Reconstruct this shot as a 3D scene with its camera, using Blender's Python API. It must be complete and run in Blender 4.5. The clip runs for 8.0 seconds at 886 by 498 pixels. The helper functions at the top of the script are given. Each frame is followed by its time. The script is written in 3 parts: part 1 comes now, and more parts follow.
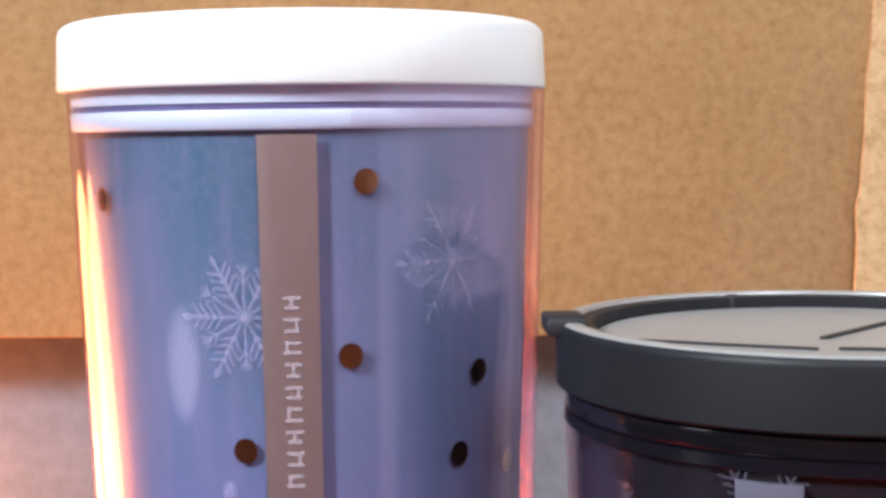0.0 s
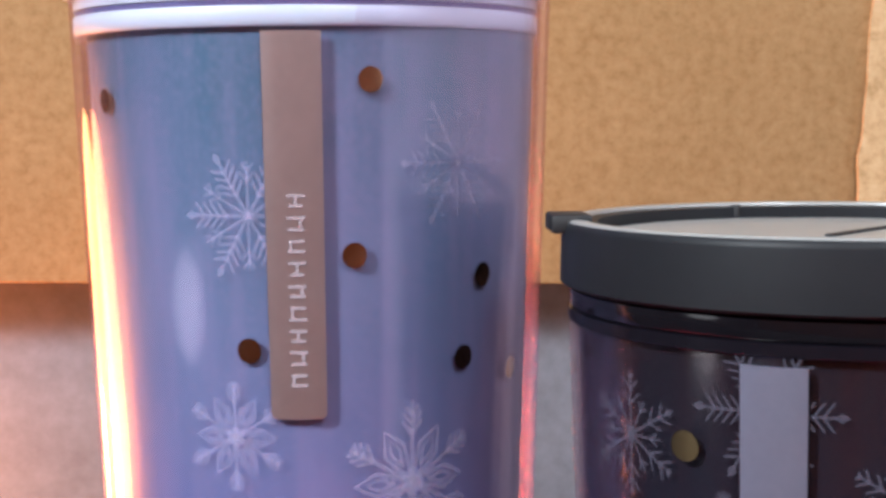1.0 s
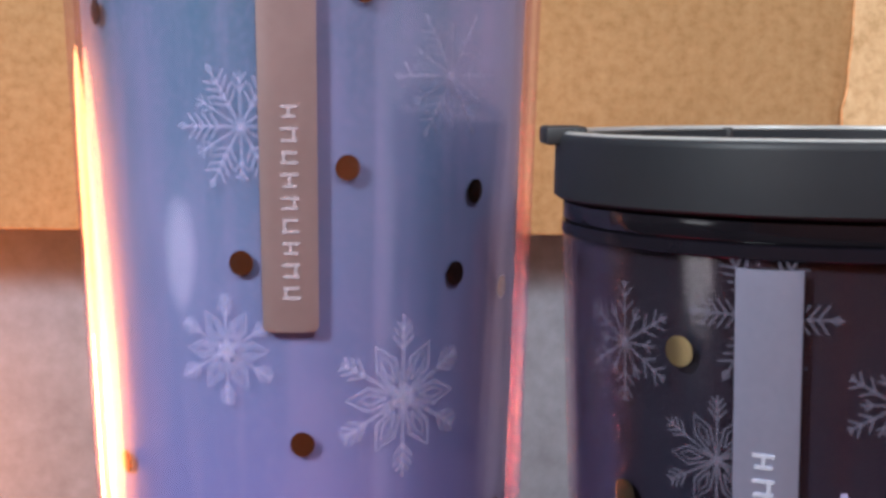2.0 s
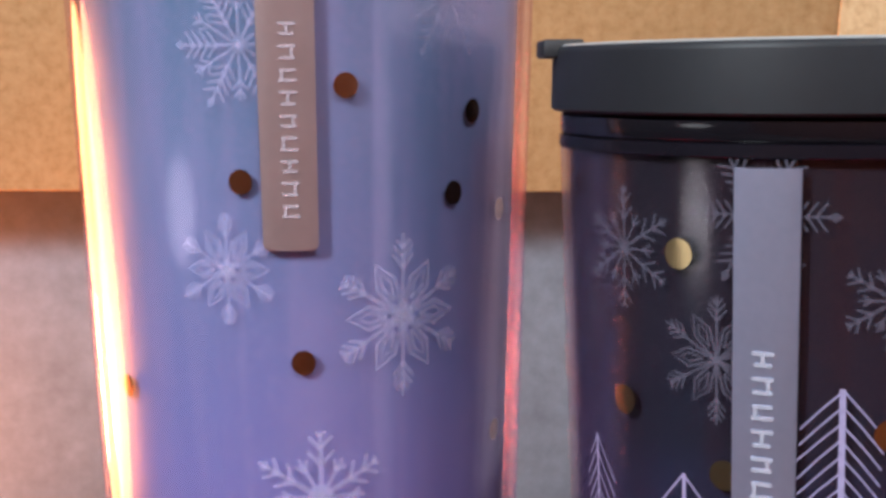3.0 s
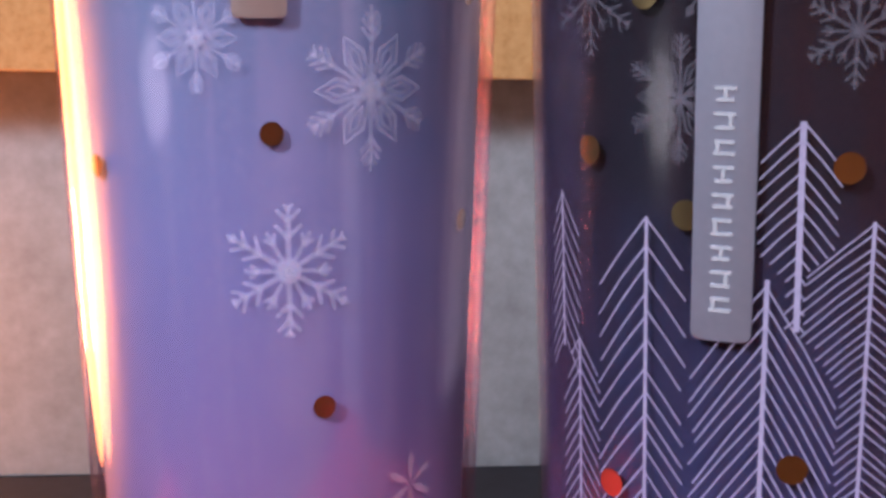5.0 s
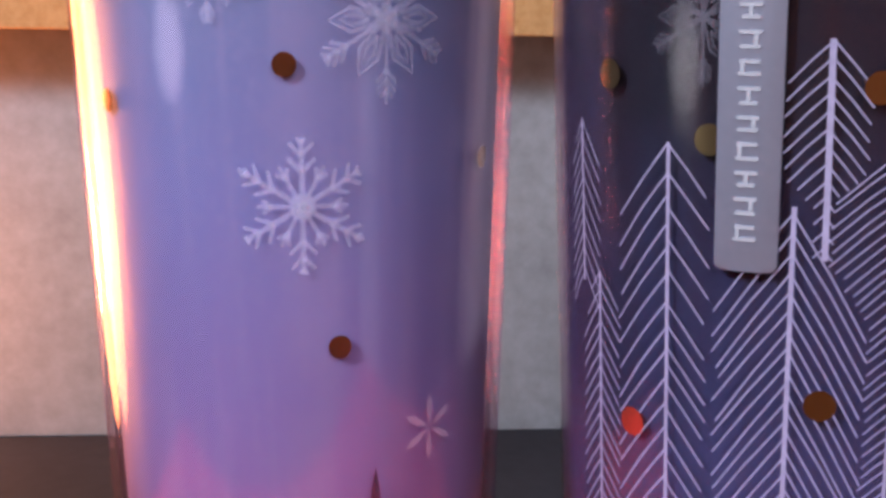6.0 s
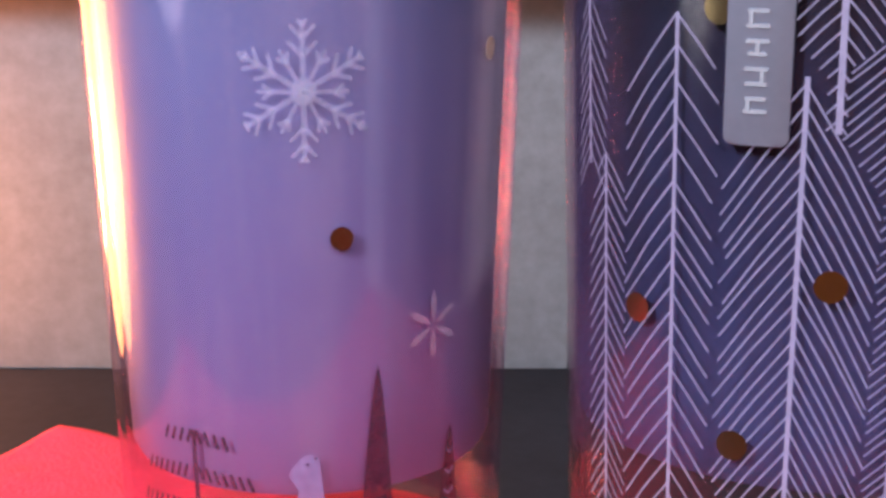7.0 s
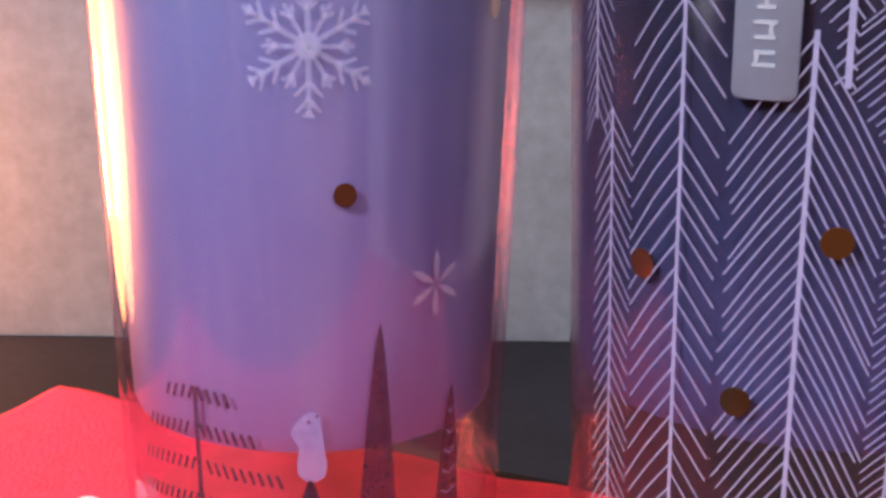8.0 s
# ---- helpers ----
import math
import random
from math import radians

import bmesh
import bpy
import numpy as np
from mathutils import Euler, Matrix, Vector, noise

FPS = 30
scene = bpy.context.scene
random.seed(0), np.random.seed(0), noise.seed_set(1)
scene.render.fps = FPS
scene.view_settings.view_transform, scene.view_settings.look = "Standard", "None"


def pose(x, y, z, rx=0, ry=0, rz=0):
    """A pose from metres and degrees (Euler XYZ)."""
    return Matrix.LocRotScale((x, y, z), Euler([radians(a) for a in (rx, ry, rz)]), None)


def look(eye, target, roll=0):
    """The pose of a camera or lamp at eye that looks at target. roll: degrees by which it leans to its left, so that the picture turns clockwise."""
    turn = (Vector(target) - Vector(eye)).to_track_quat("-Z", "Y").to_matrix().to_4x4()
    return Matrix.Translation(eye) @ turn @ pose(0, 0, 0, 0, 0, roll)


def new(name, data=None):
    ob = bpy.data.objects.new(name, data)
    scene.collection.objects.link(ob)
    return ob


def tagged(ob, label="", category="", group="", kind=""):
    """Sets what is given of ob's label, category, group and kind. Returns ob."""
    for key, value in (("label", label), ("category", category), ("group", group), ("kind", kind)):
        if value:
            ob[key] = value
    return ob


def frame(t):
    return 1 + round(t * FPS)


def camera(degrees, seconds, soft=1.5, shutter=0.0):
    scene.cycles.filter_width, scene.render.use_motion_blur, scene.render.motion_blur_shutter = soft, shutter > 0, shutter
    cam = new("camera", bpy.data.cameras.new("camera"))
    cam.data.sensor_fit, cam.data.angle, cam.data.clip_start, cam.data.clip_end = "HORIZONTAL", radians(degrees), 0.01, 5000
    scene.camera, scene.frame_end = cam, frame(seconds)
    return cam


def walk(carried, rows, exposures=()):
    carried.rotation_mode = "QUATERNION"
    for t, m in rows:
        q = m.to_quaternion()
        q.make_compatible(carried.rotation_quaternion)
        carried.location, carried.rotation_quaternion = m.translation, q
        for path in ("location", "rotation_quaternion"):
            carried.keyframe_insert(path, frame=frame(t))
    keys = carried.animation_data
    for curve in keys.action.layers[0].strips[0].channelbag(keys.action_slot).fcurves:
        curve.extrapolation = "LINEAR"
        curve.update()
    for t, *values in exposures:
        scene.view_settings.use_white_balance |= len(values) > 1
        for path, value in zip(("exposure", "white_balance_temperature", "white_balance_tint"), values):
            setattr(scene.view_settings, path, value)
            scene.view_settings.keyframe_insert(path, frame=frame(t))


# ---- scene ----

# ---------------- camera and its walk ----------------
cam = camera(37.0, 8.0, soft=3.2)
# seconds, place, turn to the right, tilt up, roll
PATH = [
    (0.0, 0.0195, -0.2604, 0.1622, 1.17, -4.86, 0.51),
    (0.5, 0.0197, -0.2612, 0.1585, 1.09, -5.66, 0.42),
    (1.0, 0.0187, -0.2608, 0.1504, 1.24, -6.14, 0.75),
    (1.5, 0.0186, -0.2603, 0.1462, 1.44, -6.76, 0.76),
    (1.7, 0.0181, -0.2603, 0.1444, 1.77, -7.22, 1.23),
    (2.8, 0.0135, -0.2639, 0.1327, 2.90, -7.87, 0.88),
    (3.0, 0.0153, -0.2634, 0.1312, 2.58, -8.46, 0.75),
    (3.5, 0.0198, -0.2634, 0.1279, 2.12, -9.56, 0.44),
    (4.0, 0.0191, -0.2661, 0.1181, 2.79, -9.64, 0.86),
    (4.5, 0.0188, -0.2685, 0.1131, 2.84, -11.28, 1.04),
    (4.7, 0.0166, -0.2694, 0.1065, 3.62, -10.55, 1.42),
    (5.8, 0.0215, -0.2688, 0.0972, 2.54, -12.22, 1.18),
    (5.9, 0.0217, -0.2640, 0.0948, 1.95, -11.96, 1.12),
    (6.0, 0.0217, -0.2640, 0.0948, 1.84, -12.09, 1.12),
    (6.5, 0.0258, -0.2611, 0.0872, 0.57, -13.14, 1.01),
    (7.0, 0.0264, -0.2606, 0.0823, 0.57, -13.96, 1.43),
    (7.5, 0.0258, -0.2607, 0.0799, 0.74, -14.61, 1.89),
    (8.0, 0.0257, -0.2606, 0.0787, 0.65, -14.92, 2.03),
]
walk(cam, [(t, pose(x, y, z, 90 + tilt, 0, -turn) @ pose(0, 0, 0, 0, 0, roll)) for t, x, y, z, turn, tilt, roll in PATH],
     exposures=[(0.0, 0.49), (8.0, 0.49)])

# ---------------- light ----------------
world = bpy.data.worlds.new("sky")
scene.world = world
world.use_nodes = True
wn = world.node_tree
sky = wn.nodes.new("ShaderNodeTexSky")
sky.sky_type, sky.sun_disc, sky.sun_elevation, sky.sun_rotation = "NISHITA", False, radians(35), radians(200)
wn.links.new(sky.outputs[0], wn.nodes["Background"].inputs[0])
wn.nodes["Background"].inputs[1].default_value = 0.1


def area(name, place, target, w, h, watts, colour, shape="RECTANGLE"):
    d = bpy.data.lights.new(name, "AREA")
    d.shape, d.size, d.size_y, d.energy, d.color = shape, w, h, watts, colour
    ob = new(name, d)
    ob.matrix_world = look(place, target)
    return ob


# daylight in the window beside and behind the camera
area("window_light", (-1.46, -1.32, 1.40), (0.0, 0.0, 0.05), 0.30, 0.45, 58, (0.84, 0.93, 1.0))
# added daylight fill behind the camera, for the cups' right sides and lid
area("south_fill", (0.50, -1.46, 1.35), (0.0, 0.0, 0.05), 0.55, 0.45, 15, (0.84, 0.93, 1.0))
# warm lamp beside the cups, out of view
area("warm_lamp", (-0.254, 0.178, 0.010), (0.0, 0.108, -0.06), 0.155, 0.27, 1.2, (1.0, 0.36, 0.11), "ELLIPSE")
# added second warm light, unseen, for the orange glow on the boxes behind
area("boxes_warm_fill", (-0.38, 0.385, -0.075), (-0.10, 0.440, -0.05), 0.03, 0.10, 2.7, (1.0, 0.29, 0.09), "ELLIPSE")
# small bright lamp at the side
area("small_lamp", (-0.36, -0.22, 0.028), (0.0, 0.0, 0.06), 0.115, 0.050, 0.030, (0.9, 0.93, 1.0), "ELLIPSE")


# ---------------- materials ----------------
class Tree:
    """A material's node tree with short ways to add nodes."""

    def __init__(self, name):
        self.m = bpy.data.materials.new(name)
        self.m.use_nodes = True
        self.t = self.m.node_tree
        self.b = self.t.nodes["Principled BSDF"]
        self.out = self.t.nodes["Material Output"]

    def node(self, kind, **values):
        n = self.t.nodes.new(kind)
        for k, v in values.items():
            n.inputs[k.replace("_", " ")].default_value = v
        return n

    def link(self, a, b):
        self.t.links.new(a, b)

    def coords(self):
        return self.t.nodes.new("ShaderNodeTexCoord").outputs["Object"]

    def noise(self, scale, detail=6.0, vector=None, rough=0.6):
        n = self.node("ShaderNodeTexNoise", Scale=scale, Detail=detail, Roughness=rough)
        self.link(vector or self.coords(), n.inputs["Vector"])
        return n.outputs[0]

    def ramp(self, fac, stops):
        n = self.t.nodes.new("ShaderNodeValToRGB")
        e = n.color_ramp.elements
        while len(e) < len(stops):
            e.new(0.5)
        for el, (p, c) in zip(e, stops):
            el.position, el.color = p, (*c, 1)
        self.link(fac, n.inputs[0])
        return n.outputs[0]

    def mix(self, a, b, fac, how="MIX"):
        n = self.t.nodes.new("ShaderNodeMix")
        n.data_type, n.blend_type = "RGBA", how
        for sock, v in ((n.inputs[6], a), (n.inputs[7], b), (n.inputs[0], fac)):
            if isinstance(v, (int, float)):
                sock.default_value = v
            elif isinstance(v, tuple):
                sock.default_value = (*v, 1)
            else:
                self.link(v, sock)
        return n.outputs[2]

    def bump(self, height, strength, distance):
        n = self.node("ShaderNodeBump", Strength=strength, Distance=distance)
        self.link(height, n.inputs["Height"])
        self.link(n.outputs[0], self.b.inputs["Normal"])

    def set(self, **values):
        for k, v in values.items():
            self.b.inputs[k.replace("_", " ")].default_value = v
        return self


def plain(name, colour, rough, metal=0.0, scale=60.0, amount=0.15, bump=0.05, dist=0.0005):
    """A surface with grain at two scales."""
    t = Tree(name).set(Roughness=rough, Metallic=metal)
    c = t.coords()
    big, fine = t.noise(scale * 0.12, 3.0, c), t.noise(scale, 8.0, c)
    dark = tuple(x * (1 - amount) for x in colour)
    light = tuple(min(1, x * (1 + amount)) for x in colour)
    a = t.ramp(big, [(0.3, dark), (0.7, light)])
    b = t.ramp(fine, [(0.3, dark), (0.7, light)])
    t.link(t.mix(a, b, 0.5), t.b.inputs["Base Color"])
    if bump:
        t.bump(fine, bump, dist)
    return t.m


def kraft(name, dark, mid, light):
    """Brown pressed board: blotches, short fibres and specks."""
    t = Tree(name).set(Roughness=0.9)
    t.b.inputs["Specular IOR Level"].default_value = 0.15
    c = t.coords()
    blot = t.ramp(t.noise(170, 6.0, c, 0.66), [(0.32, dark), (0.5, mid), (0.7, light)])
    stretch = t.t.nodes.new("ShaderNodeMapping")
    stretch.inputs["Scale"].default_value = (60, 60, 190)
    t.link(c, stretch.inputs[0])
    fib = t.ramp(t.noise(1.0, 6.0, stretch.outputs[0], 0.7), [(0.34, dark), (0.52, mid), (0.68, light)])
    large = t.ramp(t.noise(9, 3.0, c), [(0.3, (0.86, 0.84, 0.8)), (0.7, (1, 1, 1))])
    t.link(t.mix(t.mix(blot, fib, 0.22), large, 1.0, "MULTIPLY"), t.b.inputs["Base Color"])
    t.bump(t.noise(300, 6.0, c), 0.25, 0.0006)
    return t.m


def clear(name, tint, rough=0.08, gloss=(1, 1, 1), least=0.04):
    """Thin clear plastic: see-through, with the gloss of its surface."""
    t = Tree(name)
    a = t.node("ShaderNodeBsdfTransparent", Color=(*tint, 1))
    g = t.node("ShaderNodeBsdfGlossy", Roughness=rough, Color=(*gloss, 1))
    lw = t.node("ShaderNodeLayerWeight", Blend=0.5)
    p = t.node("ShaderNodeMath")
    p.operation = "POWER"
    t.link(lw.outputs["Facing"], p.inputs[0])
    p.inputs[1].default_value = 4.0
    f = t.node("ShaderNodeMapRange")
    f.inputs["To Min"].default_value, f.inputs["To Max"].default_value = least, 0.8
    t.link(p.outputs[0], f.inputs["Value"])
    m = t.t.nodes.new("ShaderNodeMixShader")
    t.link(f.outputs[0], m.inputs[0])
    t.link(a.outputs[0], m.inputs[1])
    t.link(g.outputs[0], m.inputs[2])
    t.link(m.outputs[0], t.out.inputs[0])
    return t.m


def film(name, height, colours, covers, rough, streak, streak_amount, sheen):
    """Tinted film round a cup: colour and cover run from the base to the top; upright streaks."""
    t = Tree(name).set(Roughness=rough)
    t.b.inputs["Coat Weight"].default_value = sheen
    t.b.inputs["Coat Roughness"].default_value = 0.42
    c = t.coords()
    xyz = t.t.nodes.new("ShaderNodeSeparateXYZ")
    t.link(c, xyz.inputs[0])
    up = t.node("ShaderNodeMath")
    up.operation = "DIVIDE"
    t.link(xyz.outputs[2], up.inputs[0])
    up.inputs[1].default_value = height
    col = t.ramp(up.outputs[0], colours)
    squash = t.t.nodes.new("ShaderNodeMapping")
    squash.inputs["Scale"].default_value = (1, 1, 0.035)
    t.link(c, squash.inputs[0])
    band = t.noise(55, 4.0, squash.outputs[0], 0.55)
    cloud = t.noise(38, 3.0, c, 0.5)
    fade = t.mix(t.ramp(band, [(0.46, (0, 0, 0)), (0.64, (streak_amount,) * 3)]), t.ramp(cloud, [(0.36, (0.15,) * 3), (0.62, (1, 1, 1))]), 1.0, "MULTIPLY")
    col = t.mix(col, streak, fade)
    thin = t.noise(260, 2.0, squash.outputs[0], 0.5)
    col = t.mix(col, streak, t.ramp(thin, [(0.5, (0, 0, 0)), (0.7, (streak_amount * 0.45,) * 3)]))
    col = t.mix(col, streak, t.ramp(t.noise(900, 3.0, c), [(0.45, (0, 0, 0)), (0.8, (0.3,) * 3)]))
    t.link(col, t.b.inputs["Base Color"])
    tr = t.t.nodes.new("ShaderNodeBsdfTransparent")
    t.link(t.mix(col, (1, 1, 1), 0.72), tr.inputs[0])
    m = t.t.nodes.new("ShaderNodeMixShader")
    t.link(t.ramp(up.outputs[0], [(p, (v, v, v)) for p, v in covers]), m.inputs[0])
    t.link(tr.outputs[0], m.inputs[1])
    t.link(t.b.outputs[0], m.inputs[2])
    t.link(m.outputs[0], t.out.inputs[0])
    return t.m


def ink(name, colour, cover, rough=0.5):
    """Printed ink that lets some of the ground through."""
    t = Tree(name).set(Roughness=rough, Base_Color=(*colour, 1))
    tr = t.t.nodes.new("ShaderNodeBsdfTransparent")
    m = t.t.nodes.new("ShaderNodeMixShader")
    f = t.ramp(t.noise(700, 4.0), [(0.3, (cover * 0.75,) * 3), (0.7, (cover,) * 3)])
    t.link(f, m.inputs[0])
    t.link(tr.outputs[0], m.inputs[1])
    t.link(t.b.outputs[0], m.inputs[2])
    t.link(m.outputs[0], t.out.inputs[0])
    return t.m


KRAFT = kraft("kraft_board", (0.30, 0.170, 0.076), (0.385, 0.235, 0.112), (0.455, 0.288, 0.145))
KRAFT_PALE = kraft("kraft_pale", (0.42, 0.27, 0.13), (0.60, 0.40, 0.22), (0.70, 0.50, 0.30))
GREY = plain("grey_board", (0.145, 0.163, 0.198), 0.8, 0, 90, 0.32, 0.2)
BLACK = plain("black_table", (0.013, 0.016, 0.024), 0.85, 0, 120, 0.3, 0.1)
BLACK.node_tree.nodes["Principled BSDF"].inputs["Specular IOR Level"].default_value = 0.12
RED = plain("red_cloth", (0.72, 0.03, 0.08), 0.9, 0, 900, 0.3, 0.9, 0.0008)
# for an unseen wall; russet only to warm reflections in dots and film
WARM_MIRRORED = plain("warm_mirrored_wall", (0.38, 0.13, 0.062), 0.7, 0, 30, 0.15, 0.05)
# unseen wall, kept pale to bounce fill onto the cups' right sides
EAST_BOUNCE = plain("pale_bounce_wall", (0.80, 0.77, 0.80), 0.8, 0, 30, 0.08, 0.05)
WALL = plain("wall_paint", (0.15, 0.15, 0.18), 0.8, 0, 30, 0.08, 0.05)
DIM = plain("dim_floor", (0.06, 0.05, 0.055), 0.6, 0, 40, 0.12, 0.1)
WHITE = plain("white_plastic", (0.88, 0.93, 0.93), 0.32, 0, 200, 0.02, 0.0)
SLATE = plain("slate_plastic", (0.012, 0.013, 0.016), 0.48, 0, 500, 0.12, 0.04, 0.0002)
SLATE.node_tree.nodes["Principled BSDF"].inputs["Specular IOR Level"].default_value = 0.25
# slate with the light from above put into its colour, for plate and rim
SLATE_LIT = plain("slate_plastic_lit", (0.30, 0.30, 0.295), 0.30, 0, 500, 0.1, 0.03, 0.0002)
DARK = plain("dark_gap", (0.012, 0.012, 0.014), 0.6, 0, 200, 0.2, 0.0)
GOLD = plain("gold_foil", (0.50, 0.36, 0.18), 0.20, 1.0, 400, 0.12, 0.05, 0.0002)
STEEL = plain("brushed_steel", (0.25, 0.255, 0.35), 0.42, 0.7, 700, 0.06, 0.05, 0.0001)
ROSE = plain("rose_steel", (0.43, 0.345, 0.33), 0.42, 0.8, 700, 0.08, 0.05, 0.0001)
BRIGHT = plain("polished_steel", (0.46, 0.48, 0.58), 0.25, 0.35, 500, 0.04, 0.0)
BRIGHT_ROSE = plain("polished_rose", (0.52, 0.47, 0.50), 0.25, 0.3, 500, 0.04, 0.0)
# pinkish gloss colour stands in for red cloth refracted at the wall's edge
CLEAR = clear("clear_acrylic", (0.955, 0.90, 0.94), 0.08, (0.88, 0.74, 0.92))
CLEAR_THIN = clear("clear_thin_acrylic", (0.955, 0.90, 0.92), 0.11, (1, 1, 1), 0.016)
NECK = plain("frosted_neck", (0.58, 0.68, 0.82), 0.4, 0, 60, 0.05, 0.0)
NECK_LINE = plain("neck_line", (0.14, 0.13, 0.28), 0.3, 0, 60, 0.05, 0.0)
SMOKE = plain("black_gasket", (0.006, 0.005, 0.007), 0.12, 0, 300, 0.3, 0.0)
SMOKE_GREY = plain("grey_gasket", (0.006, 0.005, 0.008), 0.2, 0, 300, 0.2, 0.0)
SMOKE_GREY.node_tree.nodes["Principled BSDF"].inputs["Specular IOR Level"].default_value = 0.2
FLAKE = ink("pale_ink", (0.62, 0.64, 0.86), 0.34)
FLAKE_SOFT = ink("pale_ink_soft", (0.60, 0.62, 0.86), 0.28)
FLAKE_FAINT = ink("pale_ink_faint", (0.58, 0.62, 0.86), 0.18)
WHITE_INK = ink("white_ink", (0.36, 0.32, 0.51), 0.82)
GREY_INK = ink("grey_ink", (0.15, 0.145, 0.20), 0.40)
PLUM_INK = ink("plum_ink", (0.026, 0.012, 0.030), 0.95)
MAUVE_INK = ink("mauve_ink", (0.31, 0.31, 0.58), 0.72)
# pale ink with light added to its colour, against the cup's shaded side
FLAKE_LIFTED = ink("pale_ink_lifted", (0.70, 0.62, 0.84), 0.5)
PEARL = plain("pearl", (0.85, 0.72, 0.78), 0.3, 0, 300, 0.04, 0.0)

# ---------------- helpers for meshes ----------------


def mesh_from(bm, name):
    bmesh.ops.recalc_face_normals(bm, faces=bm.faces)
    me = bpy.data.meshes.new(name)
    bm.to_mesh(me)
    bm.free()
    return me


def part(name, bm, material, parent, label="", smooth=True):
    me = mesh_from(bm, name)
    me.materials.append(material)
    if smooth:
        me.shade_smooth()
        me.set_sharp_from_angle(angle=radians(40))
    ob = new(name, me)
    ob.parent = parent
    return tagged(ob, label)


def thing(name, place, label, category, group="", kind="", turn=(0, 0, 0)):
    ob = new(name)
    ob.empty_display_size = 0.01
    ob.matrix_world = pose(*place, *turn)
    return tagged(ob, label, category, group, kind)


def box(bm, lo, hi, bevel=0.0):
    r = bmesh.ops.create_cube(bm, size=1.0)
    vs = r["verts"]
    for v in vs:
        v.co = Vector([lo[i] + (v.co[i] + 0.5) * (hi[i] - lo[i]) for i in range(3)])
    if bevel:
        es = list({e for v in vs for e in v.link_edges})
        bmesh.ops.bevel(bm, geom=es, offset=bevel, segments=2, affect="EDGES", profile=0.5)


def lathe(profile, segs=128, closed=True):
    """A turned shape from (radius, height) pairs; closed: the last pair joins the first."""
    bm = bmesh.new()
    rings = []
    for r, z in profile:
        if r < 1e-6:
            rings.append([bm.verts.new((0, 0, z))])
        else:
            rings.append([bm.verts.new((r * math.sin(a), -r * math.cos(a), z))
                          for a in (2 * math.pi * i / segs for i in range(segs))])
    pairs = list(zip(rings, rings[1:])) + ([(rings[-1], rings[0])] if closed else [])
    for a, b in pairs:
        for i in range(segs):
            j = (i + 1) % segs
            if len(a) == 1 and len(b) == 1:
                break
            if len(a) == 1:
                bm.faces.new((a[0], b[i], b[j]))
            elif len(b) == 1:
                bm.faces.new((a[i], a[j], b[0]))
            else:
                bm.faces.new((a[i], a[j], b[j], b[i]))
    return bm


class Skin:
    """The side of a cup. Heights are the scene's; theta is in degrees from the side that faces the walk."""

    def __init__(self, base, low, high, inset):
        self.base, self.low, self.high, self.inset = base, low, high, inset

    def r(self, z):
        return self.low + (self.high - self.low) * (z - 0.02) / 0.145

    def at(self, theta, z, lift=0.0):
        r = self.r(z) - self.inset + lift
        a = radians(theta)
        return Vector((r * math.sin(a), -r * math.cos(a), z - self.base))

    def near(self, theta, z, u, v, lift=0.0):
        """The point u metres round and v metres up from (theta, z)."""
        return self.at(theta + math.degrees(u / self.r(z)), z + v, lift)


def ribbon(bm, skin, theta, z, pts, width, lift=0.0, taper=1.0):
    """A printed line through the points (u, v) round (theta, z)."""
    fine = []
    for (a, b), (c, d) in zip(pts, pts[1:]):
        n = max(1, int(math.hypot(c - a, d - b) / 0.0025))
        fine += [(a + (c - a) * i / n, b + (d - b) * i / n) for i in range(n)]
    fine.append(pts[-1])
    rows = []
    for i, (u, v) in enumerate(fine):
        a, b = fine[max(0, i - 1)], fine[min(len(fine) - 1, i + 1)]
        du, dv = b[0] - a[0], b[1] - a[1]
        s = math.hypot(du, dv) or 1
        w = width / 2 * (1 + (taper - 1) * i / max(1, len(fine) - 1))
        nu, nv = -dv / s * w, du / s * w
        rows.append((bm.verts.new(skin.near(theta, z, u + nu, v + nv, lift)),
                     bm.verts.new(skin.near(theta, z, u - nu, v - nv, lift))))
    for (a, b), (c, d) in zip(rows, rows[1:]):
        bm.faces.new((a, b, d, c))


def patch(bm, skin, theta, z, outline, lift=0.0, thick=0.0):
    """A filled outline of (u, v) lying on the skin, or a plate of that thickness."""
    top = [bm.verts.new(skin.near(theta, z, u, v, lift + thick)) for u, v in outline]
    bm.faces.new(top)
    if thick:
        low = [bm.verts.new(skin.near(theta, z, u, v, lift)) for u, v in outline]
        for i in range(len(top)):
            j = (i + 1) % len(top)
            bm.faces.new((top[i], top[j], low[j], low[i]))


def dot(skin, theta, z, radius, parent, material, lift):
    """A round foil spot, bent to the side of the cup."""
    bm = bmesh.new()
    mid = bm.verts.new(skin.at(theta, z, lift))
    last = None
    for k, rr in enumerate((radius * 0.5, radius * 0.94, radius)):
        ring = [bm.verts.new(skin.near(theta, z, rr * math.cos(a), rr * math.sin(a), lift))
                for a in (2 * math.pi * i / 28 for i in range(28))]
        for i in range(28):
            j = (i + 1) % 28
            if last:
                bm.faces.new((last[i], last[j], ring[j], ring[i]))
            else:
                bm.faces.new((mid, ring[i], ring[j]))
        last = ring
    return part("foil_dot", bm, material, parent, "round gold foil dot")


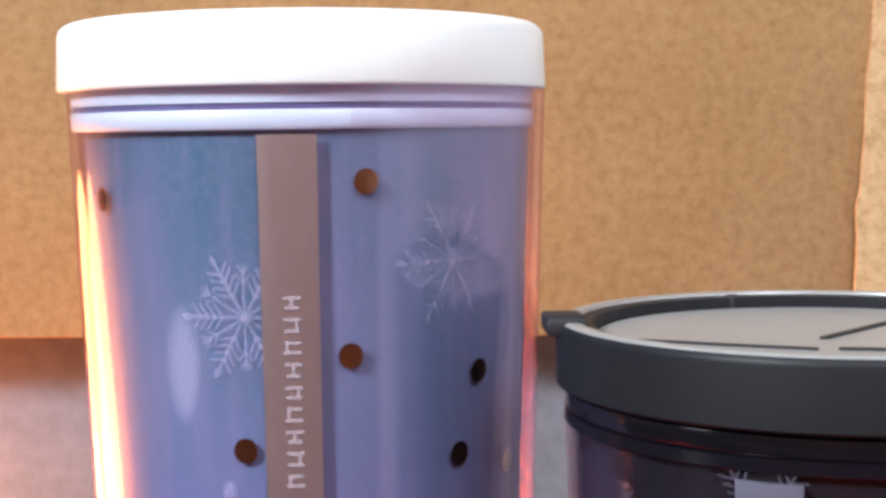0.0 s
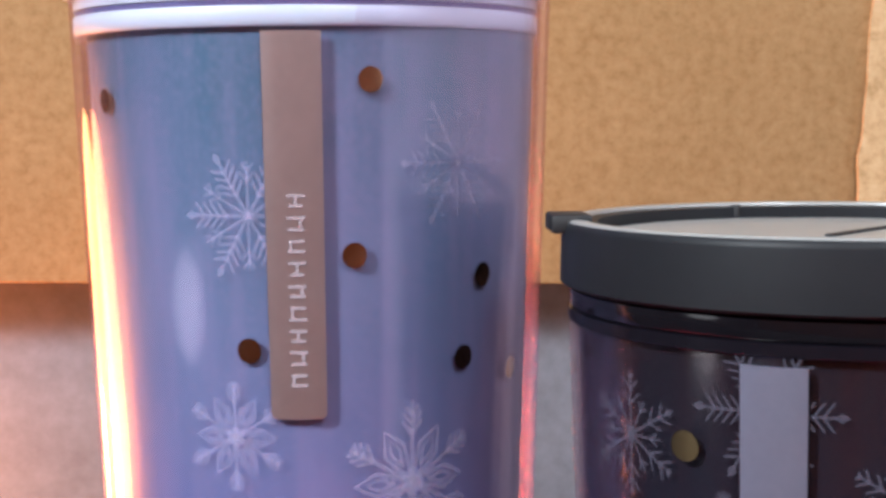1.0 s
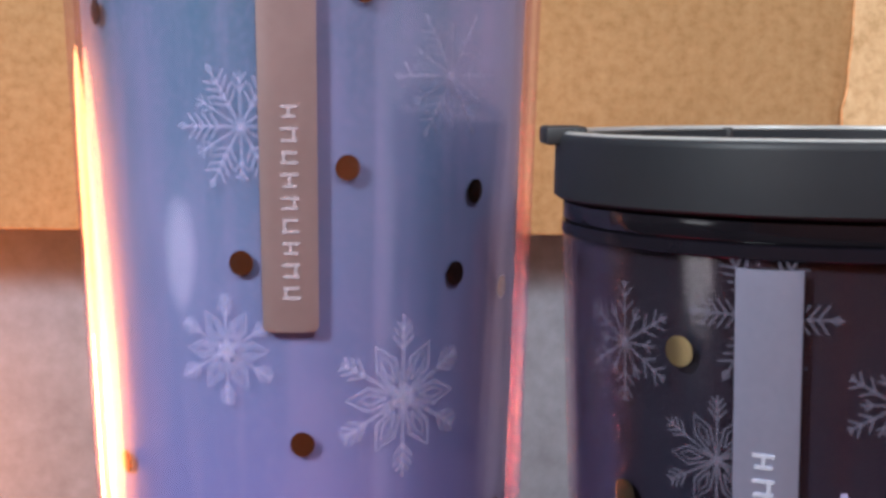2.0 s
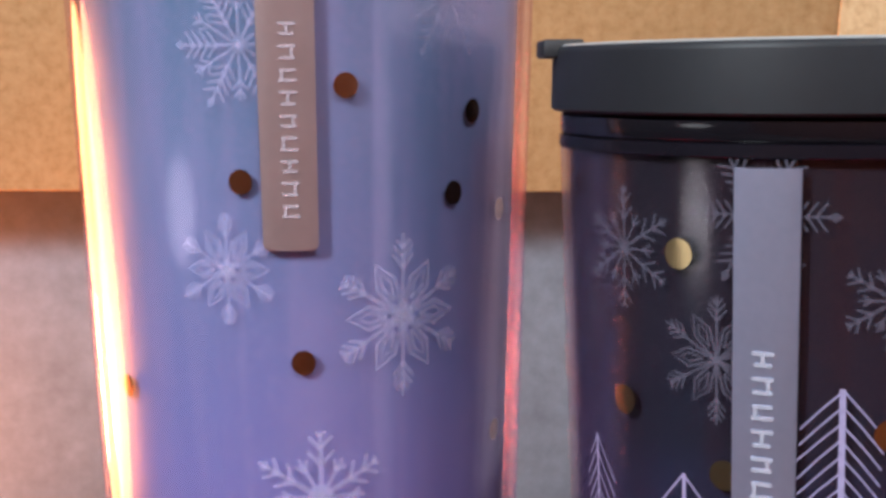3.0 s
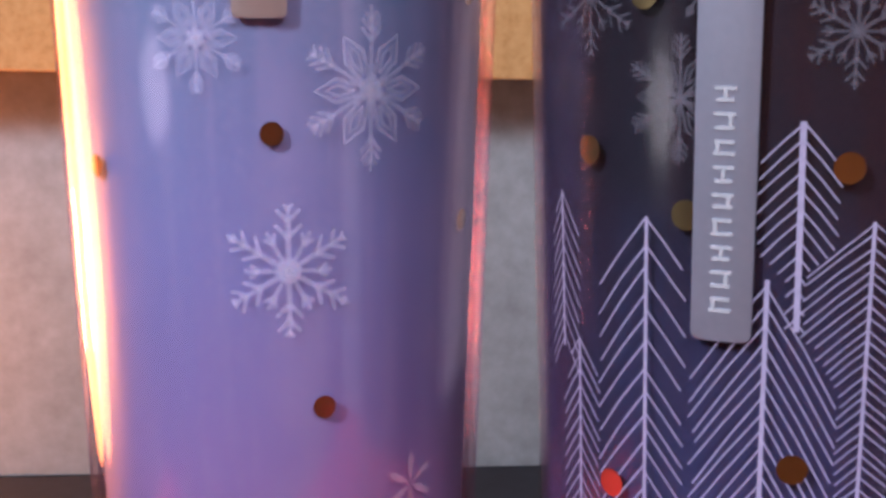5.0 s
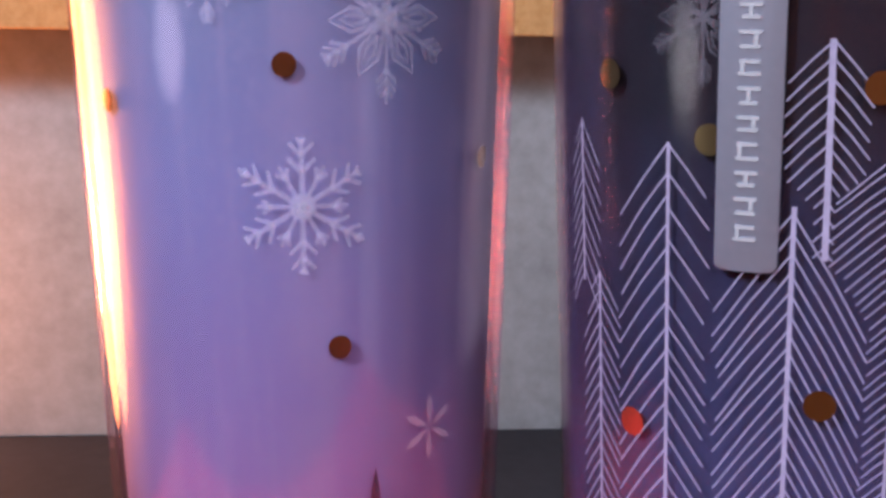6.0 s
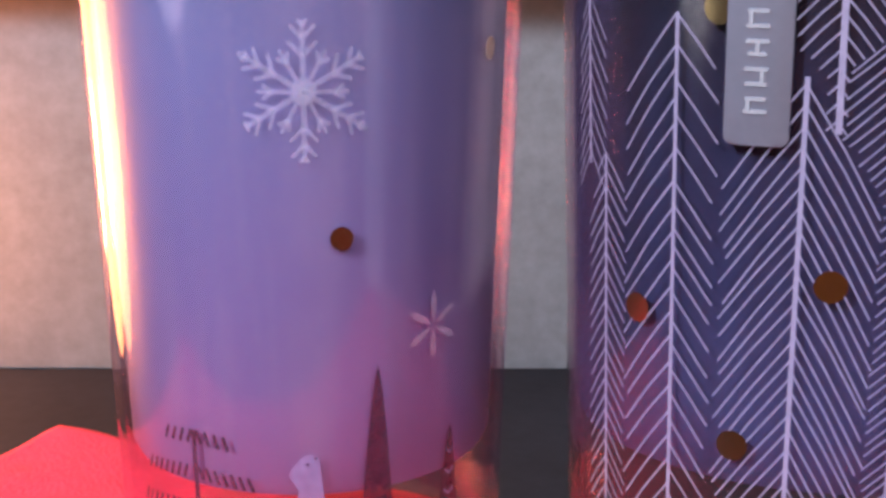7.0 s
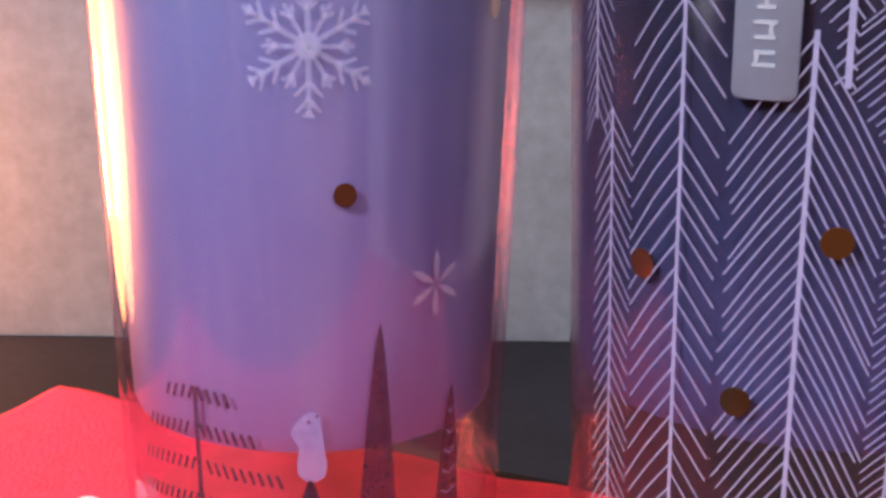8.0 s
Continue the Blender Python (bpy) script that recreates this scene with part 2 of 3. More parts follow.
def snowflake(skin, theta, z, radius, style, parent, material, lift, width=0.0006, turn=90, arms=6):
    """A six-armed printed snowflake. 0: forked arms; 1: petals and arrow tips; 2: six short leaves; 3: diamond tips."""
    bm = bmesh.new()
    R = radius
    for k in range(6):
        a = radians(turn + 60 * k)
        ca, sa = math.cos(a), math.sin(a)

        def w(p):
            return [(x * ca - y * sa, x * sa + y * ca) for x, y in p]

        jit = 1 + 0.06 * math.sin(k * 2.3 + theta)
        if style == 0:
            ribbon(bm, skin, theta, z, w([(0, 0), (R * jit, 0)]), width * 1.4, lift, 0.8)
            for d, l in ((0.48, 0.27), (0.72, 0.24), (0.90, 0.10)):
                for s in (-1, 1):
                    ribbon(bm, skin, theta, z, w([(R * d, 0), (R * (d + l * 0.75), s * R * l * 0.75)]), width * 1.1, lift, 0.8)
            b = radians(30)
            cb, sb = math.cos(b), math.sin(b)
            for p in ([(0, 0), (0.66, 0)], [(0.44, 0), (0.58, 0.10)], [(0.44, 0), (0.58, -0.10)]):
                ribbon(bm, skin, theta, z, w([(R * (x * cb - q * sb), R * (x * sb + q * cb)) for x, q in p]), width * 1.1, lift, 0.8)
        elif style == 1:
            ribbon(bm, skin, theta, z, w([(0, 0), (R * jit, 0)]), width * 1.1, lift, 0.8)
            for d, l in ((0.62, 0.22), (0.74, 0.20), (0.86, 0.14)):
                for s in (-1, 1):
                    ribbon(bm, skin, theta, z, w([(R * d, 0), (R * (d + l * 0.8), s * R * l * 0.7)]), width * 1.1, lift, 0.7)
            b = radians(30)
            cb, sb = math.cos(b), math.sin(b)

            def y(p):
                return w([(x * cb - q * sb, x * sb + q * cb) for x, q in p])

            L = R * 0.78
            ribbon(bm, skin, theta, z, y([(0, 0), (L * 0.62, L * 0.19), (L, 0), (L * 0.62, -L * 0.19), (0, 0)]), width, lift)
            ribbon(bm, skin, theta, z, y([(L * 0.3, 0), (L * 0.6, L * 0.09), (L * 0.8, 0), (L * 0.6, -L * 0.09), (L * 0.3, 0)]), width * 0.8, lift)
        elif style == 2:
            patch(bm, skin, theta, z, w([(R * 0.05, 0), (R * 0.42, R * 0.11), (R * 0.82, R * 0.13), (R * 1.06, 0), (R * 0.8, -R * 0.12), (R * 0.42, -R * 0.10)]), lift)
        else:
            ribbon(bm, skin, theta, z, w([(0, 0), (R * 0.88, 0)]), width, lift)
            patch(bm, skin, theta, z, w([(R * 0.84, 0), (R * 0.93, R * 0.07), (R * 1.04, 0), (R * 0.93, -R * 0.07)]), lift)
            for d in (0.34, 0.46, 0.58, 0.70):
                for s in (-1, 1):
                    ribbon(bm, skin, theta, z, w([(R * d, 0), (R * (d + 0.14), s * R * 0.19)]), width, lift, 0.8)
            if arms == 12:
                cb, sb = math.cos(radians(30)), math.sin(radians(30))
                for p in ([(0, 0), (0.8, 0)], [(0.5, 0), (0.64, 0.12)], [(0.5, 0), (0.64, -0.12)], [(0.64, 0), (0.76, 0.1)], [(0.64, 0), (0.76, -0.1)]):
                    ribbon(bm, skin, theta, z, w([(R * (x * cb - q * sb), R * (x * sb + q * cb)) for x, q in p]), width * 0.9, lift, 0.8)
    if style in (0, 1) and material is not GREY_INK:
        n = 14
        hub = 0.19 if style == 0 else 0.17
        patch(bm, skin, theta, z, [(R * hub * math.cos(2 * math.pi * i / n), R * hub * math.sin(2 * math.pi * i / n)) for i in range(n)], lift)
    return part("snowflake_print", bm, material, parent, "pale printed snowflake")


def badge(skin, left, right, low, high, parent, material, bright, lift, thick, letters):
    """An upright metal strip with rounded lower corners and nine raised marks."""
    theta, z = (left + right) / 2, (low + high) / 2
    hw, hh = radians(right - left) / 2 * skin.r(z), (high - low) / 2
    bm = bmesh.new()
    cols, rows = 8, 40
    grid = []
    levels = [-hh + 0.0012 * (1 - math.cos(a * math.pi / 16)) for a in range(8)]
    levels += [-hh + 0.0012 + (2 * hh - 0.0012) * j / rows for j in range(rows + 1)]
    for v in levels:
        e = 0.0
        for edge in (v + hh,):
            if edge < 0.0012:
                e = max(e, 0.0012 - math.sqrt(max(0.0, 0.0012 ** 2 - (0.0012 - edge) ** 2)))
        w = hw - e
        grid.append([bm.verts.new(skin.near(theta, z, -w + 2 * w * i / cols, v, lift + thick - (0.00015 if i in (0, cols) else 0))) for i in range(cols + 1)])
    for a, b in zip(grid, grid[1:]):
        for i in range(cols):
            bm.faces.new((a[i], a[i + 1], b[i + 1], b[i]))
    edge = grid[0] + [r[-1] for r in grid[1:-1]] + grid[-1][::-1] + [r[0] for r in grid[-2:0:-1]]
    low_edge = []
    for v in edge:
        r = math.hypot(v.co.x, v.co.y)
        k = (r - thick) / r
        low_edge.append(bm.verts.new((v.co.x * k, v.co.y * k, v.co.z)))
    for i in range(len(edge)):
        j = (i + 1) % len(edge)
        bm.faces.new((edge[i], edge[j], low_edge[j], low_edge[i]))
    plate = part("badge", bm, material, parent, "upright brushed metal strip")
    z0, z1, t0 = letters
    step = (z1 - z0) / 9
    for k in range(9):
        zc = z0 + step * (k + 0.5)
        # plain raised bars, in pairs
        wide, tall, pen = 0.0031, 0.0022 + 0.0003 * (k % 2), 0.00055
        bars = [(0.0, -tall / 2 + pen / 2, wide * (1.0, 0.9, 0.8)[k % 3], pen), (0.0, tall / 2 - pen / 2, wide * (0.9, 1.0, 1.0)[k % 3], pen)]
        bars.append(((-0.6, 0.5, 0.0)[k % 3] * wide / 2, 0.0, pen, tall * 0.8))
        bm = bmesh.new()
        for u0, v0, w, h in bars:
            c = pen * 0.2
            out = [(-w / 2, -h / 2 + c), (-w / 2 + c, -h / 2), (w / 2 - c, -h / 2), (w / 2, -h / 2 + c), (w / 2, h / 2 - c), (w / 2 - c, h / 2), (-w / 2 + c, h / 2), (-w / 2, h / 2 - c)]
            patch(bm, skin, t0, zc, [(u0 + x, v0 + y) for x, y in out], lift + thick - 0.0001, 0.0003)
        part("raised_mark", bm, bright, plate, "small raised polished shape", smooth=False)
    return plate

# ---------------- the place ----------------

def slab(name, lo, hi, material, label, category="wall", turn=None):
    bm = bmesh.new()
    box(bm, lo, hi)
    me = mesh_from(bm, name)
    me.materials.append(material)
    ob = new(name, me)
    if turn:
        ob.matrix_world = turn
    return tagged(ob, label, category, kind="structure")


slab("floor", (-1.6, -1.6, -0.95), (1.2, 1.0, -0.90), DIM, "dim brown floor of the room", "floor")
slab("ceiling", (-1.6, -1.6, 1.9), (1.2, 1.0, 1.95), plain("ceiling_paint", (0.7, 0.68, 0.66), 0.9), "plain pale ceiling", "ceiling")
# wall with the window's opening
slab("wall_west_low", (-1.6, -1.5, -0.9), (-1.5, 0.9, 1.05), WALL, "wall below the window opening")
slab("wall_west_high", (-1.6, -1.5, 1.75), (-1.5, 0.9, 1.9), WALL, "wall above the window opening")
slab("wall_west_side", (-1.6, -0.8, 1.05), (-1.5, 0.9, 1.75), WALL, "wall beside the window opening")
slab("wall_east", (1.1, -1.5, -0.9), (1.2, 0.9, 1.9), EAST_BOUNCE, "unseen pale blue grey wall that bounces light onto the cups")
slab("wall_north", (-1.6, 0.9, -0.9), (1.2, 1.0, 1.9), WALL, "plain lilac grey painted wall")
# unseen south wall, with an opening added for the fill light
slab("wall_south_low", (-1.6, -1.6, -0.9), (1.2, -1.5, 1.05), WARM_MIRRORED, "unseen warm russet wall below the fill light's opening")
slab("wall_south_high", (-1.6, -1.6, 1.65), (1.2, -1.5, 1.9), WARM_MIRRORED, "unseen warm russet wall above the fill light's opening")
slab("wall_south_side", (-1.6, -1.6, 1.05), (0.15, -1.5, 1.65), WARM_MIRRORED, "unseen warm russet wall beside the fill light's opening")
slab("wall_south_end", (0.85, -1.6, 1.05), (1.2, -1.5, 1.65), WARM_MIRRORED, "unseen warm russet wall beside the fill light's opening")

TABLE = -0.166
tb = thing("table", (0, 0, -0.9), "black table with a smooth dull top", "table")
bm = bmesh.new()
box(bm, (-0.7, -0.33, 0.70), (0.58, 0.60, 0.9 + TABLE), 0.004)
part("tabletop", bm, BLACK, tb)
for sx in (-0.64, 0.53):
    for sy in (-0.28, 0.54):
        bm = bmesh.new()
        box(bm, (sx - 0.025, sy - 0.025, 0.0), (sx + 0.025, sy + 0.025, 0.70), 0.003)
        part("leg", bm, BLACK, tb)

# boards that stand behind the cups, turned a little
SLANT = pose(0, 0.406, 0, 0, 0, 3.74)
gp = thing("grey_box", (0, 0, 0), "matt grey box standing on the black table", "box")
gp.matrix_world = SLANT
bm = bmesh.new()
box(bm, (-0.55, 0.045, TABLE), (0.50, 0.16, 0.0595), 0.002)
part("carton", bm, GREY, gp)
kb = thing("cardboard_box", (0, 0, 0), "brown kraft cardboard box lying over the grey box", "box")
kb.matrix_world = SLANT
bm = bmesh.new()
box(bm, (-0.60, 0.0, 0.0605), (0.57, 0.16, 0.55), 0.0015)
part("carton", bm, KRAFT, kb)
# paler flap with a wavy edge, against the carton
bm = bmesh.new()
rows = []
for j in range(41):
    z = 0.068 + 0.30 * j / 40
    edge = 0.2484 + (z - 0.12) * 0.042 + 0.0012 * noise.noise((0.3, 0.0, z * 60)) - (0.002 * math.exp(-((z - 0.126) / 0.008) ** 2))
    rows.append([bm.verts.new((edge + (0.42 - edge) * (i / 6) ** 1.4, -0.004 - 0.002 * math.sin(3 * i / 6 + z * 20), z)) for i in range(7)])
for a, b in zip(rows, rows[1:]):
    for i in range(6):
        bm.faces.new((a[i], a[i + 1], b[i + 1], b[i]))
geom = bmesh.ops.extrude_face_region(bm, geom=list(bm.faces))
for v in [g for g in geom["geom"] if isinstance(g, bmesh.types.BMVert)]:
    v.co.y += 0.0025
part("flap", bm, KRAFT_PALE, kb, "paler kraft flap with a torn edge")

# ---------------- red cloth on a low black box ----------------
BASE = -0.05
CORNER, LONG, WIDE = Vector((-0.155, -0.085)), Vector((0.295, -0.116)), Vector((0.086, 0.147))
st = thing("low_box", (0, 0, TABLE), "low black box with a dull top on the table", "box")
bm = bmesh.new()
box(bm, (0, 0, 0), (1, 1, BASE - 0.0022 - TABLE))
for v in bm.verts:
    xy = CORNER + LONG * (0.005 + 0.99 * v.co.x) + WIDE * (0.01 + 1.06 * v.co.y)
    v.co.x, v.co.y = xy
bmesh.ops.bevel(bm, geom=list(bm.edges), offset=0.0015, segments=2, affect="EDGES", profile=0.5)
part("carton", bm, BLACK, st)

# a four-sided cloth, turned on the box


def cloth_height(p, q):
    """Height over the box at the shares p along and q across."""
    x, y = CORNER + LONG * p + WIDE * q
    edge = max(0.0, 1 - min(p, 1 - p, q, 1 - q) / 0.16)
    z = BASE - 0.0002 + 0.0012 * edge * noise.noise((x * 60, y * 60, 1.0))
    z += 0.0010 * math.exp(-((p - 0.04) / 0.10) ** 2 - ((q - 0.97) / 0.10) ** 2)
    return z


bm = bmesh.new()
NP, NQ = 150, 90
rows = []
for j in range(NQ + 1):
    row = []
    for i in range(NP + 1):
        p, q = i / NP, j / NQ
        xy = CORNER + LONG * p + WIDE * q
        wob = 0.0016 * noise.noise((xy.x * 30, xy.y * 30, 4.0))
        row.append(bm.verts.new((xy.x + wob, xy.y + wob * 0.6, cloth_height(p, q))))
    rows.append(row)
for a, b in zip(rows, rows[1:]):
    for i in range(NP):
        bm.faces.new((a[i], a[i + 1], b[i + 1], b[i]))
me = mesh_from(bm, "red_cloth")
me.materials.append(RED)
me.shade_smooth()
cloth = tagged(new("red_cloth", me), "bright red woven cloth lying on a low black box", "cloth")
sol = cloth.modifiers.new("thickness", "SOLIDIFY")
sol.thickness, sol.offset = 0.0016, -1

bead = thing("ornament", (-0.0428, -0.0100, BASE), "small pale pink pearly ornament on the red cloth", "ornament")
bm = bmesh.new()
bmesh.ops.create_uvsphere(bm, u_segments=24, v_segments=16, radius=0.0042)
for v in bm.verts:
    v.co.z = v.co.z * 0.75 + 0.0031
    v.co += Vector((noise.noise(v.co * 200), noise.noise(v.co * 180), 0)) * 0.0006
part("ball", bm, PEARL, bead)


# ---------------- tall cup ----------------
def cup_empty(name, x, y, tx, ty, label):
    ob = thing(name, (0, 0, 0), label, "tumbler", "tumblers on the cloth")
    ob.matrix_world = pose(x + tx * (BASE - 0.1), y + ty * (BASE - 0.1), BASE, -math.degrees(ty), math.degrees(tx), 0)
    return ob


def shell(skin, top, name, parent, material, out, thick, floor=0.004, foot=BASE):
    """A tapered wall with a floor; out: how far its outside lies inside the skin; foot: the height of its underside."""
    zs = [foot + 0.0025 + (top - foot - 0.0025) * i / 12 for i in range(13)]
    up = foot - BASE
    prof = [(0.0, up), (skin.r(foot) - out - 0.003, up), (skin.r(foot) - out - 0.0007, up + 0.0008)]
    prof += [(skin.r(z) - out, z - BASE) for z in zs]
    prof += [(skin.r(z) - out - thick, z - BASE) for z in reversed(zs[1:])]
    prof += [(skin.r(foot) - out - thick - 0.001, up + floor), (0.0, up + floor)]
    return part(name, lathe(prof, 160, closed=False), material, parent)


A = Skin(BASE, 0.04088, 0.04556, 0.0019)
FILM_A = film("blue_violet_film", 0.214,
              [(0.0, (0.38, 0.20, 0.44)), (0.22, (0.225, 0.172, 0.43)), (0.5, (0.175, 0.195, 0.44)), (0.78, (0.118, 0.195, 0.335)), (0.95, (0.06, 0.155, 0.25))],
              [(0.0, 0.52), (0.15, 0.62), (0.3, 0.76), (0.5, 0.87), (0.9, 0.94)], 0.40, (0.36, 0.31, 0.52), 0.42, 0.6)
tall = cup_empty("tall_tumbler", 0.0, 0.0, -0.0213, -0.0048, "tall clear plastic tumbler, blue to violet film, white lid")
outer = shell(A, 0.1705, "outer_wall", tall, CLEAR, 0.0, 0.0016, 0.003)
outer.visible_shadow = False
tagged(outer, "clear acrylic outer wall")
liner = shell(A, 0.1634, "liner", tall, FILM_A, 0.0029, 0.0006, 0.003, -0.0215)
tagged(liner, "translucent blue to violet printed liner")
zn = 0.1634 - BASE
rn = A.r(0.1634) - 0.0013
neck = part("neck_ring", lathe([(rn - 0.004, zn), (rn - 0.0005, zn), (rn - 0.0001, zn + 0.0005), (rn, zn + 0.0030), (rn - 0.0002, zn + 0.0033), (rn - 0.004, zn + 0.0033)]), NECK, tall, "frosted pale ring under the lid")
groove_ring = part("neck_groove", lathe([(rn - 0.004, zn + 0.0034), (rn - 0.0005, zn + 0.0034), (rn - 0.0005, zn + 0.0043), (rn - 0.004, zn + 0.0043)]), NECK_LINE, tall, "dark violet groove")
band_ring = part("neck_band", lathe([(rn - 0.004, zn + 0.0044), (rn - 0.0002, zn + 0.0044), (rn, zn + 0.0071), (rn - 0.004, zn + 0.0071)]), NECK, tall, "pale clear band under the lid")
zl = 0.1707 - BASE
R = 0.0466
prof = [(R - 0.004, zl - 0.0002), (R - 0.0004, zl), (R, zl + 0.0006), (R - 0.0004, zl + 0.0098)]
prof += [(R - 0.0004 - 0.0024 * (1 - math.cos(a)), zl + 0.0098 + 0.0024 * math.sin(a)) for a in (0.3, 0.6, 0.9, 1.2, 1.5)]
prof += [(R - 0.009, zl + 0.0124), (R - 0.0095, zl + 0.0108), (0.0, zl + 0.0108)]
lid_a = part("lid", lathe(prof, 160, closed=False), WHITE, tall, "glossy white plastic lid")
for ob in (neck, groove_ring, band_ring, lid_a):
    ob.location.x = -0.0008

for th, z in ((-53.7, 0.1515), (16.6, 0.1547), (12.7, 0.1256), (-11.9, 0.1096), (41.4, 0.1063), (47.7, 0.1205), (1.7, 0.0783), (14.1, 0.0283), (-51.6, 0.0709), (62, 0.102), (62.5, 0.0593)):
    dot(A, th, z, 0.00218, tall, GOLD, 0.0)
for th, z, r, style, print_ink in ((-11.0, 0.1324, 0.0116, 3, FLAKE_SOFT), (38.5, 0.1407, 0.0118, 3, FLAKE_FAINT), (-16.0, 0.0946, 0.0098, 1, FLAKE_SOFT),
                                   (26.4, 0.0856, 0.0138, 1, FLAKE), (5.2, 0.0540, 0.0124, 0, FLAKE), (40.8, 0.0100, 0.0062, 2, FLAKE_LIFTED)):
    snowflake(A, th, z, r, style, tall, print_ink, 0.0002, 0.0006 if style == 3 or r < 0.01 else 0.0008, 0 if style == 3 else 90, 12 if style == 3 else 6)
badge(A, -6.9, 5.9, 0.0980, 0.1626, tall, ROSE, BRIGHT_ROSE, 0.0001, 0.0006, (0.1028, 0.1368, -0.2))

# dark woodland print near the base
for th, z, half, low in ((23.6, 0.0043, 0.0044, -0.040), (48.4, -0.0108, 0.0042, -0.042)):
    bm = bmesh.new()
    n = 12
    zz = [z + (low - z) * i / n for i in range(n + 1)]
    left = [(-half * (i / n) ** 0.72 - 0.00006, v - z) for i, v in enumerate(zz)]
    for a, b in zip(left, left[1:]):
        patch(bm, A, th, z, [a, b, (b[0] / 2, b[1]), (a[0] / 2, a[1])], 0.0002)
        patch(bm, A, th, z, [(a[0] / 2, a[1]), (b[0] / 2, b[1]), (0, b[1]), (0, a[1])], 0.0002)
        patch(bm, A, th, z, [(0, a[1]), (0, b[1]), (-b[0] / 2, b[1]), (-a[0] / 2, a[1])], 0.0002)
        patch(bm, A, th, z, [(-a[0] / 2, a[1]), (-b[0] / 2, b[1]), (-b[0], b[1]), (-a[0], a[1])], 0.0002)
    tree = part("spruce_print", bm, PLUM_INK, tall, "dark plum printed spruce")
    if th > 40:
        for k in range(6):
            bm = bmesh.new()
            v = -0.006 - 0.0042 * k
            for s in (-1, 1):
                ribbon(bm, A, th, z, [(0, v), (s * half * 0.22 * (1 + k * 0.3), v + 0.0011)], 0.0003, 0.0003)
            part("pale_sprig", bm, MAUVE_INK, tree)
bm = bmesh.new()
ribbon(bm, A, -29.0, -0.0093, [(0, 0.0004), (0.0002, -0.034)], 0.0011, 0.0003, 1.2)
fir = part("fir_print", bm, PLUM_INK, tall, "dark printed fir drawn in slanting strokes")
for k, (t0, t1, zc) in enumerate(((-39, -19, -0.0100), (-48, -12, -0.0172), (-52, -4.5, -0.0244), (-56, -2, -0.0316), (-60, 2, -0.0388))):
    n = int((t1 - t0) * 0.75 / 1.9)
    for i in range(n + 1):
        th = t0 + (t1 - t0) * i / n
        if abs(th + 29) < 1.2:
            continue
        s = 1 if th > -29 else -1
        bm = bmesh.new()
        fall = -0.0012 * abs(th + 29) / 20
        ribbon(bm, A, th, zc + fall, [(-s * 0.0004, 0.0013), (s * 0.0006, -0.0014)], 0.0007, 0.0003, 1.1)
        part("stroke", bm, PLUM_INK, fir)
# pale rounded figure with two specks, and a small spruce under it
bm = bmesh.new()
pts = [(-0.0012, 0.0068), (0.0002, 0.0072), (0.0018, 0.0066), (0.0021, 0.003), (0.0026, -0.001), (0.0031, -0.0035), (0.0026, -0.0058), (0.0010, -0.0068),
       (-0.0012, -0.0066), (-0.0026, -0.0052), (-0.0028, -0.003), (-0.0022, 0.0), (-0.0040, 0.0028), (-0.0034, 0.0044)]
patch(bm, A, 4.6, -0.0190, pts, 0.0002)
fig = part("pale_shape_print", bm, MAUVE_INK, tall, "pale mauve rounded printed shape")
for u, v in ((-0.0004, 0.0052), (0.0012, 0.0064)):
    bm = bmesh.new()
    patch(bm, A, 4.6, -0.0190, [(u + 0.0003 * math.cos(a), v + 0.0003 * math.sin(a)) for a in (0, 1.05, 2.1, 3.14, 4.2, 5.25)], 0.0003)
    part("speck", bm, PLUM_INK, fig)
bm = bmesh.new()
for k in range(-3, 4):
    ribbon(bm, A, 4.3, -0.0255, [(0, 0), (k * 0.0014, -0.012)], 0.0009, 0.0004, 1.6)
part("spruce_print", bm, PLUM_INK, tall, "dark plum printed spruce")

# ---------------- short cup ----------------
B = Skin(BASE, 0.04026, 0.04467, 0.0003)
# the lower blue also holds a pale blue reflection put into the colour
FILM_B = film("smoky_film", 0.168,
              [(0.0, (0.20, 0.13, 0.28)), (0.25, (0.15, 0.15, 0.41)), (0.5, (0.045, 0.050, 0.14)), (0.75, (0.015, 0.017, 0.030)), (1.0, (0.013, 0.013, 0.019))],
              [(0.0, 0.16), (0.2, 0.28), (0.35, 0.46), (0.62, 0.85), (0.9, 0.95)], 0.15, (0.026, 0.010, 0.014), 0.7, 0.0)
short = cup_empty("short_tumbler", 0.0878, -0.0489, -0.0225, 0.0171, "short smoky plastic tumbler with white printed trees, slate lid")
outer = shell(B, 0.1172, "outer_wall", short, CLEAR_THIN, 0.0, 0.0009, 0.003)
outer.visible_shadow = False
tagged(outer, "clear acrylic outer wall")
tagged(shell(B, 0.1168, "liner", short, FILM_B, 0.0016, 0.0006, 0.003, 0.0035), "smoky translucent liner")
rb = B.r(0.12)
z0 = 0.1172 - BASE
part("lower_gasket", lathe([(rb - 0.005, z0), (rb - 0.0002, z0), (rb + 0.0001, z0 + 0.0003), (rb, z0 + 0.0020), (rb - 0.0006, z0 + 0.0022), (rb - 0.005, z0 + 0.0022)]), SMOKE_GREY, short, "dark grey glossy ring")
part("upper_gasket", lathe([(rb - 0.005, z0 + 0.0023), (rb - 0.0004, z0 + 0.0023), (rb - 0.0001, z0 + 0.0027), (rb - 0.0001, z0 + 0.0052), (rb - 0.0012, z0 + 0.0056), (rb - 0.005, z0 + 0.0057)]), SMOKE, short, "black glossy ring")
